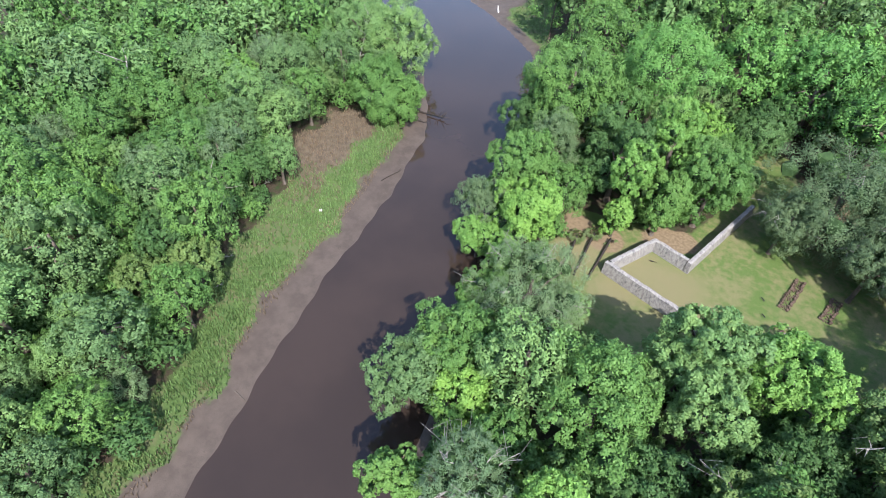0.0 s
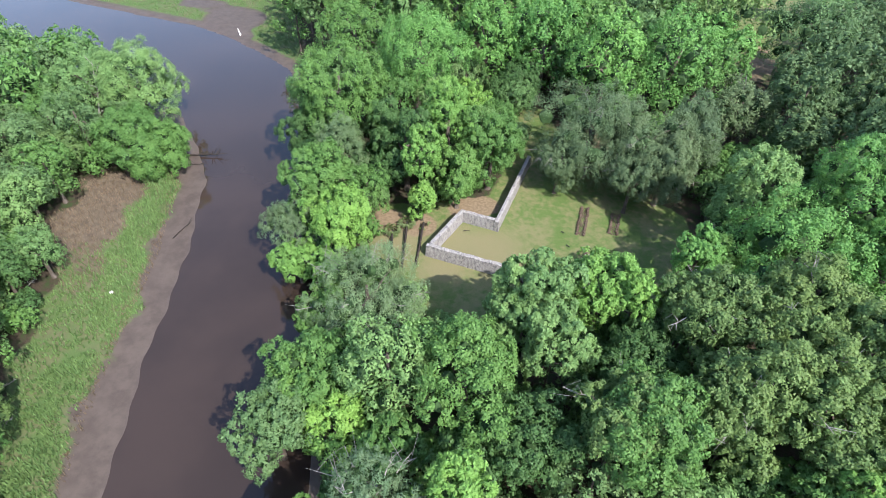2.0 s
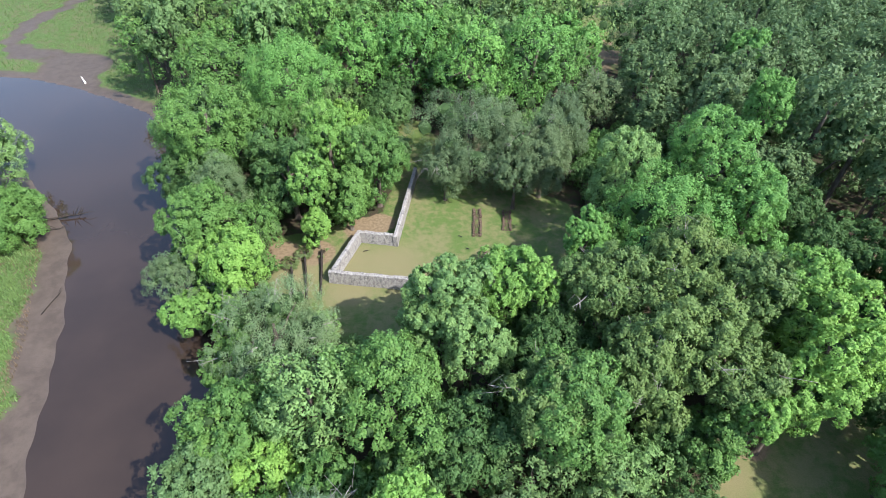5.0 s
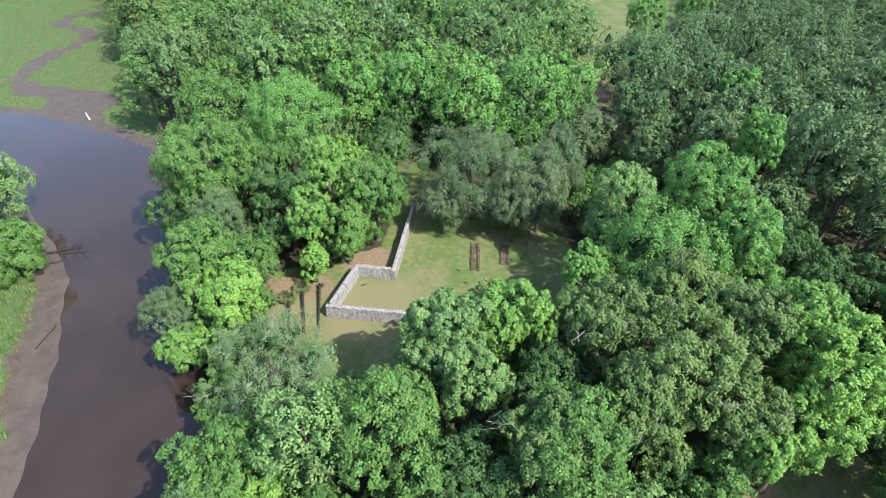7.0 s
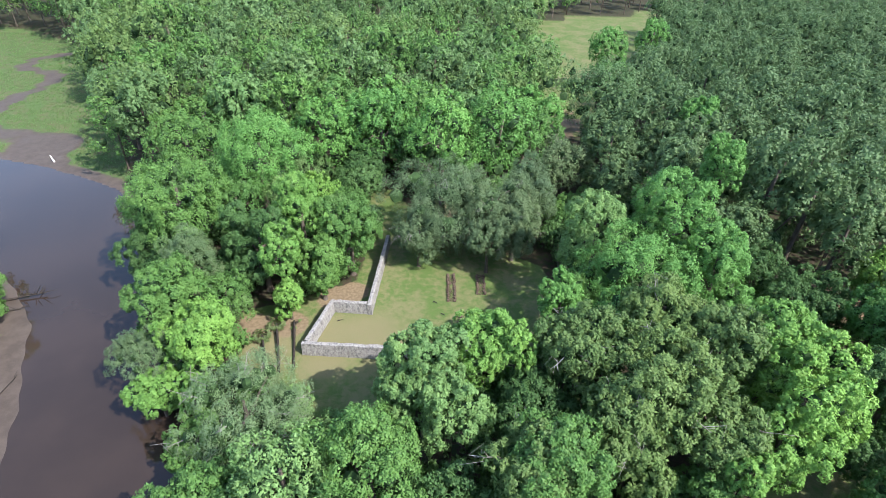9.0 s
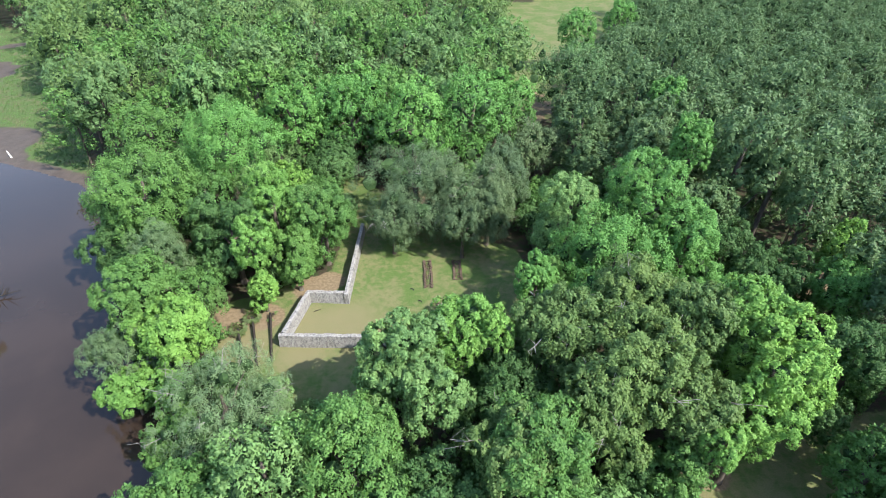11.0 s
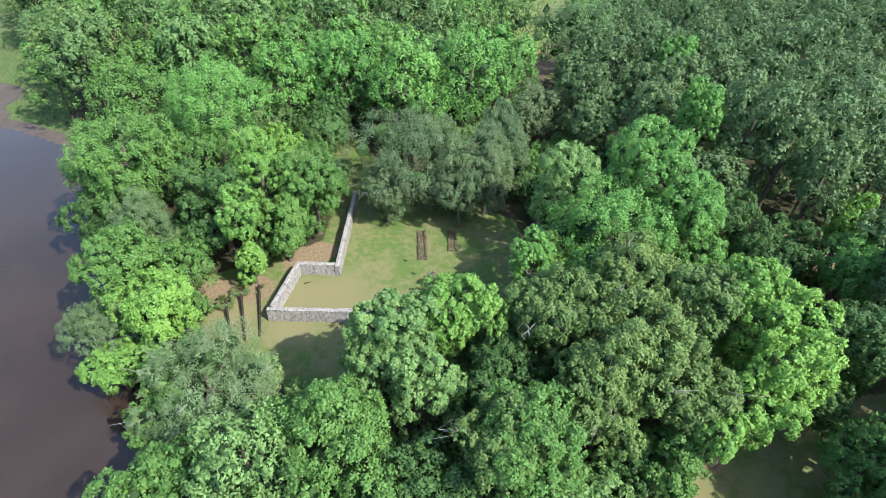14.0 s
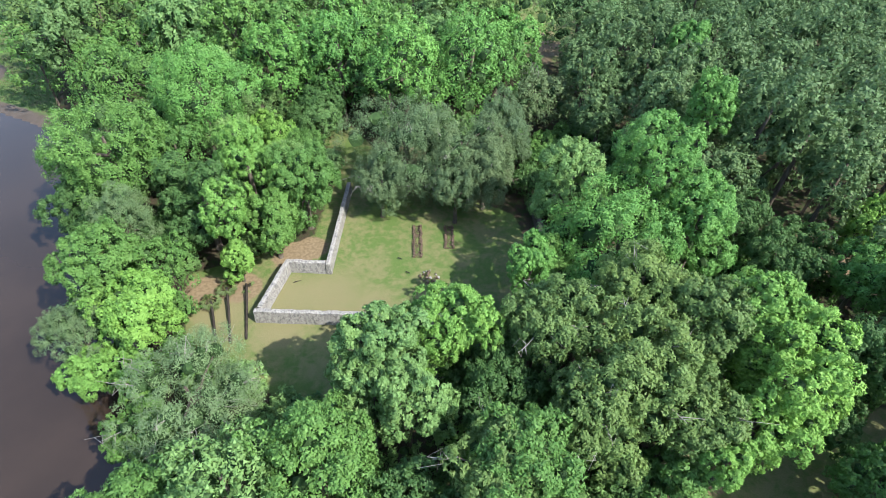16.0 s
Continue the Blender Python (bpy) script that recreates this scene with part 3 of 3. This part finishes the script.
STOCK = {
    "plantation": stand("plantation", 21, 5.2, 6.5, 4, 5000, 0.5),
    "tall": stand("fresh", 23, 7, 8, 1) + stand("green", 20, 6.5, 7, 2) + stand("grey", 21, 6.5, 7, 2) + stand("light", 20, 6, 7, 1),
    "low": stand("green", 13, 5, 4.6, 2, 7000, 0.31) + stand("light", 14, 5, 4.8, 2, 7000, 0.31) + stand("dark", 11, 4.5, 4, 1, 7000, 0.31) + stand("grey", 13, 5, 4.5, 2, 7000, 0.31) + stand("olive", 11, 4, 4, 1, 7000, 0.31) + stand("yellow", 11, 4, 4, 1, 7000, 0.31) + stand("willow", 12, 4.6, 4.2, 1, 7000, 0.33),
}
scatter("plantation", (56, -60, 260, 260), 7.0, lambda p: inside(p, PLANTATION) & ~open_ground(p), 4.6, (0.85, 1.1), 6000)
scatter("tall", (-150, 40, 70, 150), 8.0, lambda p: east_wood(p) & ~inside(p, PLANTATION) & (p[:, 1] > 60), 5.0)
scatter("tall", (-240, 140, 120, 330), 11, lambda p: east_wood(p) & ~inside(p, PLANTATION), 7, (0.9, 1.3), 2500)
scatter("plantation", (60, 240, 330, 400), 12, lambda p: ~open_ground(p), 7, (0.9, 1.2), 800)
scatter("plantation", (230, 40, 330, 260), 12, lambda p: inside(p, PLANTATION), 7, (0.9, 1.2), 800)
scatter("low", (-140, -95, -18, 50), 5.2, lambda p: inside(p, LEFT_LAND) & ~open_ground(p, 8.0) & (zones(p)[1]["reeds"] < 0.4), 3.7, (0.65, 1.2))
scatter("low", (-30, -100, 120, -30), 6.5, lambda p: east_wood(p), 4.2, (0.8, 1.2))
scatter("low", (-45, 0, 8, 60), 5.5, lambda p: east_wood(p), 3.6, (0.7, 1.0), 1200)
STOCK["shrub"] = stand("green", 6, 3.0, 2.6, 1, 1900, 0.4) + stand("dark", 5.5, 3.0, 2.4, 1, 1900, 0.4) + stand("light", 5, 2.8, 2.2, 1, 1900, 0.4)
scatter("shrub", (-85, -90, -14, 24), 3.2, lambda p: inside(p, LEFT_LAND) & (zones(p)[1]["marsh"] < 0.5) & (line_distance(p, LEFT_EDGE) > 8) & (line_distance(p, LEFT_EDGE) < 34) & (zones(p)[1]["reeds"] < 0.3), 1.6, (0.7, 1.2))
scatter("shrub", (-130, 60, -40, 160), 4.0, lambda p: east_wood(p) & (line_distance(p, MARSH_EAST) < 9), 1.0, (0.9, 1.6))
scatter("shrub", (-30, -75, 100, 60), 4.0, lambda p: east_wood(p) & (zones(p)[1]["soil"] < 0.3), 1.0, (0.7, 1.2))
# the trees round the fort and the near banks stand singly, the farther wood is one mass
planted.sort(key=lambda row: (row[0] == "shrub", (row[1] - 5) ** 2 + (row[2] + 15) ** 2))
SINGLE = 225
shrubs = [row for row in planted if row[0] == "shrub"]
last = {}
planted = [row for row in planted if row[0] != "shrub"]
for stock, x, y, z, size, tall, turn, pick in planted[:SINGLE] + shrubs[:230]:
    template = STOCK[stock][int(pick * len(STOCK[stock]))]
    m = pose(x, y, z, 0, 0, turn) @ Matrix.Diagonal((size, size, tall, 1))
    if template.name in last:
        copy = copy_thing(template, m)
    else:
        last[template.name] = (template, m)
for template, m in last.values():
    template.matrix_basis = m
for stock in STOCK.values():
    for template in stock:
        if template.name not in last:
            for o in [*template.children_recursive, template]:
                bpy.data.objects.remove(o)


def far_wood(name, stock, kinds, height, r, rz, leaves, leaf, label):
    """The farther trees of one stock as one mass of crowns and stems."""
    rows = [row for row in planted[SINGLE:] if row[0] == stock]
    if not rows:
        return
    models = []
    for kind in kinds:
        for _ in range(2):
            v, f, slot, _ = crown_arrays(r, rz, leaves, leaf, 8, deep=2.0)
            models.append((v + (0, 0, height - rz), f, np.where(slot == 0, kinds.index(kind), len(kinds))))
    verts, faces, slots, at = [], [], [], 0
    stem = np.array([(math.cos(a) * 0.3, math.sin(a) * 0.3, h) for h in (-0.5, height - rz) for a in (0, 2.09, 4.19)])
    stem_f = np.array([(0, 1, 4), (0, 4, 3), (1, 2, 5), (1, 5, 4), (2, 0, 3), (2, 3, 5)])
    for _, x, y, z, size, tall, turn, pick in rows:
        v, f, slot = models[int(pick * len(models))]
        c, s = math.cos(turn), math.sin(turn)
        spin = np.array([(c * size, s * size, 0), (-s * size, c * size, 0), (0, 0, tall)])
        for vv, ff, ss in ((v, f, slot), (stem, stem_f, np.full(6, len(kinds) + 1))):
            verts.append(vv @ spin + (x, y, z))
            faces.append(ff + at)
            slots.append(ss)
            at += len(vv)
    ob = mesh_object(name, np.concatenate(verts), np.concatenate(faces), [LEAF[k] for k in kinds] + [CORE_SHADE, BARK], None, np.concatenate(slots))
    tagged(ob, label, "woodland", kind="stuff")


for ob in scene.collection.objects:
    if ob.name.startswith("shrub"):
        tagged(ob, "leafy green shrub in the undergrowth", "shrub", "shrubs of the undergrowth")


far_wood("far_plantation", "plantation", ["plantation"], 21, 5.2, 6.5, 1500, 0.65, "distant dense dark green woodland")
far_wood("far_woods", "tall", ["green", "grey", "olive"], 22, 6.8, 7.5, 1400, 0.7, "distant mixed green woodland")
far_wood("far_bank_woods", "low", ["green", "light", "grey"], 13, 5, 4.6, 1100, 0.75, "low green woodland across the river")


# ---- grass of the marsh ----
def blades(name, p, height, width, material, label):
    """Tufts of three leaning blades at each point."""
    z = zones(p)[0]
    n = len(p)
    root = np.repeat(np.column_stack([p, z - 0.05]), 3, 0)
    turn = rng.uniform(0, 6.28, 3 * n)
    side = np.stack([np.cos(turn), np.sin(turn), 0 * turn], 1)
    lean = np.stack([-np.sin(turn), np.cos(turn), 0 * turn], 1) * rng.uniform(-0.5, 0.5, 3 * n)[:, None]
    h = (height * rng.uniform(0.5, 1.3, 3 * n))[:, None]
    tri = np.stack([root - side * width, root + side * width, root + lean * h + (0, 0, 1) * h], 1)
    ob = mesh_object(name, tri.reshape(-1, 3), np.arange(9 * n).reshape(-1, 3), [material])
    tagged(ob, label, "marsh grass", kind="stuff")


p = rng.uniform((-80, -85), (-14, 16), (90000, 2))
c = zones(p)[1]
left = inside(p, LEFT_LAND)
blades("marsh_grass", p[left & (c["marsh"] * (1 - c["reeds"]) * (1 - c["mud"]) > rng.uniform(0.3, 0.9, len(p))) & (np.sin(0.35 * p[:, 0] + 0.8) + np.sin(0.42 * p[:, 1]) + np.sin(0.9 * p[:, 0] - 0.7 * p[:, 1]) > rng.uniform(-3.0, 0.3, len(p)))], 0.6, 0.13, LEAF["marsh"], "bright green marsh grass along the mud bank")
d = line_distance(p, LEFT_EDGE)
blades("dry_reeds", p[left & ((c["reeds"] > 0.4) & (rng.random(len(p)) < 0.35) | (np.abs(d - 5.6) < 0.9) & (rng.random(len(p)) < 0.4))], 0.6, 0.06, LEAF["dry"], "dry brown reeds among the marsh grass")
p = rng.uniform((-200, 56), (-54, 220), (40000, 2))
c = zones(p)[1]
blades("far_marsh_grass", p[inside(p, FAR_MARSH) & (c["mud"] < 0.3)], 0.4, 0.16, LEAF["marsh"], "wide green marsh grass beside the creek")


# ---- palms by the bastion ----
def palm(base, top, fronds, label):
    thing = empty("palm_tree", pose(*base, ground_height(*base[:2])) if len(base) == 2 else pose(*base))
    b, t = Vector((0, 0, -0.3)), Vector(top) - Vector(base)
    bm = bmesh.new()
    k = 14
    tube(bm, [b.lerp(t, i / k) + Vector((0.12 * math.sin(2.4 * i / k), 0, 0)) for i in range(k + 1)], [0.19 + 0.03 * (i % 2) for i in range(k + 1)], 8)
    part("trunk", bm, DARK_BARK, thing, "dark ringed palm trunk")
    t = t + Vector((0.12 * math.sin(2.4), 0, 0))
    for i in range(fronds):
        turn = i * 2.39996
        lift = 0.9 - 1.1 * i / fronds
        out = Vector((math.cos(turn), math.sin(turn), 0))
        bm = bmesh.new()
        length = rng.uniform(1.2, 1.7)
        stalk = [t + out * length * q + Vector((0, 0, length * (lift * q - 0.7 * q * q))) for q in (0, 0.25, 0.5, 0.6)]
        tube(bm, stalk, (0.03, 0.025, 0.02, 0.015), 4)
        hub = stalk[-1]
        side = Vector((-out.y, out.x, 0))
        for a in np.linspace(-1.25, 1.25, 11):
            way = (out * math.cos(a) + side * math.sin(a) + Vector((0, 0, -0.25 - 0.3 * abs(a)))).normalized()
            w = way.cross(Vector((0, 0, 1))).normalized() * 0.07
            tip = hub + way * length * rng.uniform(0.5, 0.7)
            mid = hub.lerp(tip, 0.5) + Vector((0, 0, 0.05))
            vs = [bm.verts.new(q) for q in (hub, mid + w, tip, mid - w)]
            bm.faces.new(vs)
        part("frond", bm, LEAF["dry"] if lift < 0.1 else LEAF["palm"], thing, "dry hanging palm frond" if lift < 0.1 else "")
    return tagged(thing, label, "palm tree", "palms by the fort wall")


palm((-5.0, -4.6, 0.3), (-7.6, 3.1, 1.0), 26, "dark palm trunk leaning low over the ground with fan fronds")
palm((-3.0, -4.4, 0.3), (-5.9, 6.0, 1.0), 26, "dark palm trunk leaning low with green and dry fan fronds")
palm((-0.9, -3.6, 0.3), (-3.1, 7.0, 0.8), 3, "bare dark low-leaning palm trunk almost without fronds")


# ---- inside the fort ----
def rough_block(bm, centre, size, turn=0.0, rough=0.05):
    made = bmesh.ops.create_cube(bm, size=1.0, matrix=Matrix.Translation(centre) @ Matrix.Rotation(turn, 4, "Z") @ Matrix.Diagonal((*size, 1)))
    for v in made["verts"]:
        v.co += Vector(rng.normal(0, rough, 3)) * min(size)


def brick_foundation(x, y, width, length, label):
    thing = empty("brick_foundation", pose(x, y, ground_height(x, y)))
    for side in (-1, 1):
        bm = bmesh.new()
        steps = int(length / 0.3)
        for i in range(steps):
            rough_block(bm, (side * width / 2 + rng.normal(0, 0.09), -length / 2 + (i + 0.5) * length / steps, 0.12), (0.34, 0.28, 0.2 + 0.3 * rng.random()), rng.normal(0, 0.3), 0.12)
        part("footing", bm, BRICK, thing)
    bm = bmesh.new()
    for _ in range(int(length * width * 9)):
        s = rng.uniform(0.12, 0.3)
        rough_block(bm, (rng.uniform(-0.5, 0.5) * (width - 0.4), rng.uniform(-0.5, 0.5) * length, 0.06), (s, s * 0.6, 0.12), rng.uniform(0, 3), 0.12)
    tagged(part("rubble", bm, BRICK, thing, "loose broken bricks"), kind="stuff")
    return tagged(thing, label, "foundation", "foundations inside the fort")


brick_foundation(24.5, 18.2, 1.3, 8.6, "long low ruined brick foundation filled with rubble")
brick_foundation(30.2, 19.3, 1.3, 6.2, "short ruined brick foundation in tree shade")


def rubble_pile(x, y, radius, count, label):
    thing = empty("rubble_pile", pose(x, y, ground_height(x, y)))
    for i in range(count):
        bm = bmesh.new()
        q, a = radius * math.sqrt(rng.random()), rng.uniform(0, 6.28)
        s = rng.uniform(0.2, 0.5)
        rough_block(bm, (q * math.cos(a), q * math.sin(a), 0.15 + 0.35 * (1 - q / radius)), (s, s * 0.8, s * 0.6), rng.uniform(0, 3), 0.14)
        bmesh.ops.bevel(bm, geom=bm.edges[:], offset=0.05, segments=1, affect="EDGES")
        part("stone", bm, BRICK if i % 3 else TABBY, thing)
    return tagged(thing, label, "rubble", kind="")


rubble_pile(26.4, 9.0, 1.7, 34, "heap of pale broken masonry and bricks")


def info_panel(x, y, turn):
    thing = empty("information_panel", pose(x, y, ground_height(x, y), 0, 0, turn))
    for side in (-0.3, 0.3):
        bm = bmesh.new()
        tube(bm, [(side, 0.04, -0.2), (side, 0.04, 0.35)], [0.03, 0.03], 8)
        part("leg", bm, BLACK_METAL, thing)
    bm = bmesh.new()
    bmesh.ops.create_cube(bm, size=1.0, matrix=pose(0, 0, 0.37, 45) @ Matrix.Diagonal((0.8, 0.16, 0.04, 1)))
    bmesh.ops.bevel(bm, geom=bm.edges[:], offset=0.012, segments=2, affect="EDGES")
    part("panel", bm, BLACK_METAL, thing)
    return tagged(thing, "low dark tilted information panel on two legs", "sign", "panels on the fort lawn")


info_panel(21.4, 13.4, -30)
info_panel(22.8, 10.0, -30)
info_panel(24.3, 6.4, -30)

DARK_MASONRY = plain_material("dark_masonry", (0.05, 0.042, 0.038), (0.11, 0.095, 0.085), 3.0)
RUIN = "dark weathered ruin wall in deep tree shade"
fort_wall("wall_ruin_west", (46.9, 8), (47.0, 29.0), 1.9, RUIN, 1.2, 1.0, 0.3, DARK_MASONRY)
fort_wall("wall_ruin_north", (47.7, 29.2), (53, 29.4), 1.9, RUIN, 1.2, 1.0, 0.3, DARK_MASONRY)


# ---- dead wood, stumps, buoy ----
def dead_wood(name, root, tip, girth, twigs, label, material=PALE_WOOD):
    """A bare stem with broken branches, from root to tip."""
    thing = empty(name, Matrix.Translation(root))
    way = Vector(tip) - Vector(root)
    bm = bmesh.new()
    tube(bm, [way * q + Vector(rng.normal(0, 0.02 * way.length * (q > 0), 3)) for q in (0, 0.3, 0.6, 0.85, 1)], [girth * q for q in (1, 0.8, 0.6, 0.4, 0.15)], 7)
    part("stem", bm, material, thing)
    for _ in range(twigs):
        bm = bmesh.new()
        a = way * rng.uniform(0.3, 0.95)
        out = Vector(rng.normal(0, 1, 3)) + way.normalized() * 0.8
        out.z = abs(out.z)
        out = out.normalized() * way.length * rng.uniform(0.15, 0.35)
        tube(bm, [a, a + out * 0.5 + Vector(rng.normal(0, 0.1, 3)), a + out], [girth * 0.35, girth * 0.25, girth * 0.08], 5)
        part("branch", bm, material, thing)
    return tagged(thing, label, "dead wood")


dead_wood("dead_tree", (-53, -41, -1.5), (-56, -36, 10), 0.15, 3, "bleached bare dead tree standing in the bank wood")
dead_wood("dead_tree", (-48, -43, -1.5), (-51, -37, 9), 0.13, 3, "thin bleached dead stem leaning in the wood")
dead_wood("dead_tree", (-88, -36, -1.4), (-98, -31, 13), 0.35, 7, "pale leaning dead trunk among the bank trees")
dead_wood("dead_tree", (-80, 14, -1.4), (-79, 18, 14), 0.2, 7, "bare pale branches above the point's trees")
dead_wood("fallen_tree", (-60.5, 14.5, -2.2), (-53.0, 17.5, -2.4), 0.28, 9, "dark fallen tree reaching from the bank into the water", DARK_BARK)
dead_wood("fallen_tree", (-59.0, 11.0, -2.3), (-54.5, 13.2, -2.5), 0.2, 6, "dark drift branches lying on the mud point", DARK_BARK)
dead_wood("drift_log", (-45.6, -8.5, -2.75), (-45.3, -3.0, -2.75), 0.12, 2, "thin dark log lying on the mud bank", DARK_BARK)
dead_wood("drift_log", (-24.3, -54.2, -2.9), (-21.7, -53.9, -2.9), 0.12, 1, "grey drift log stranded at the water's edge", BARK)
dead_wood("drift_brush", (-47.5, -42.5, -2.3), (-45.5, -41.6, -1.0), 0.12, 10, "heap of pale dead brush at the marsh edge")
dead_wood("drift_brush", (-42.5, -46.8, -2.3), (-41.0, -45.8, -1.0), 0.12, 10, "tangle of pale dead twigs by the marsh")
dead_wood("drift_brush", (-59.5, -26.5, -2.3), (-58, -25.5, -0.8), 0.12, 12, "bleached dead bush at the edge of the wood")
dead_wood("fallen_branch", (4.2, 8.0, 0.05), (5.3, 8.2, 0.35), 0.09, 3, "small broken brown branch on the lawn", DARK_BARK)
dead_wood("bleached_stump", (-85.3, 75.7, -3.2), (-86.0, 75.9, -0.9), 0.3, 0, "bleached white stump standing in the creek mouth", PAINT_WHITE)


def buoy(x, y):
    thing = empty("mooring_buoy", pose(x, y, ground_height(x, y)))
    bm = bmesh.new()
    bmesh.ops.create_uvsphere(bm, u_segments=16, v_segments=10, radius=0.3, matrix=Matrix.Translation((0, 0, 0.25)) @ Matrix.Diagonal((1, 1, 0.85, 1)))
    for f in bm.faces:
        f.smooth = True
    part("float", bm, PAINT_WHITE, thing)
    bm = bmesh.new()
    tube(bm, [(0, 0, 0.48), (0.02, 0, 0.6)], [0.09, 0.06], 8)
    part("eye_stem", bm, BLACK_METAL, thing)
    tagged(thing, "round white buoy stranded on the marsh edge", "buoy")


buoy(-46.0, -23.1)
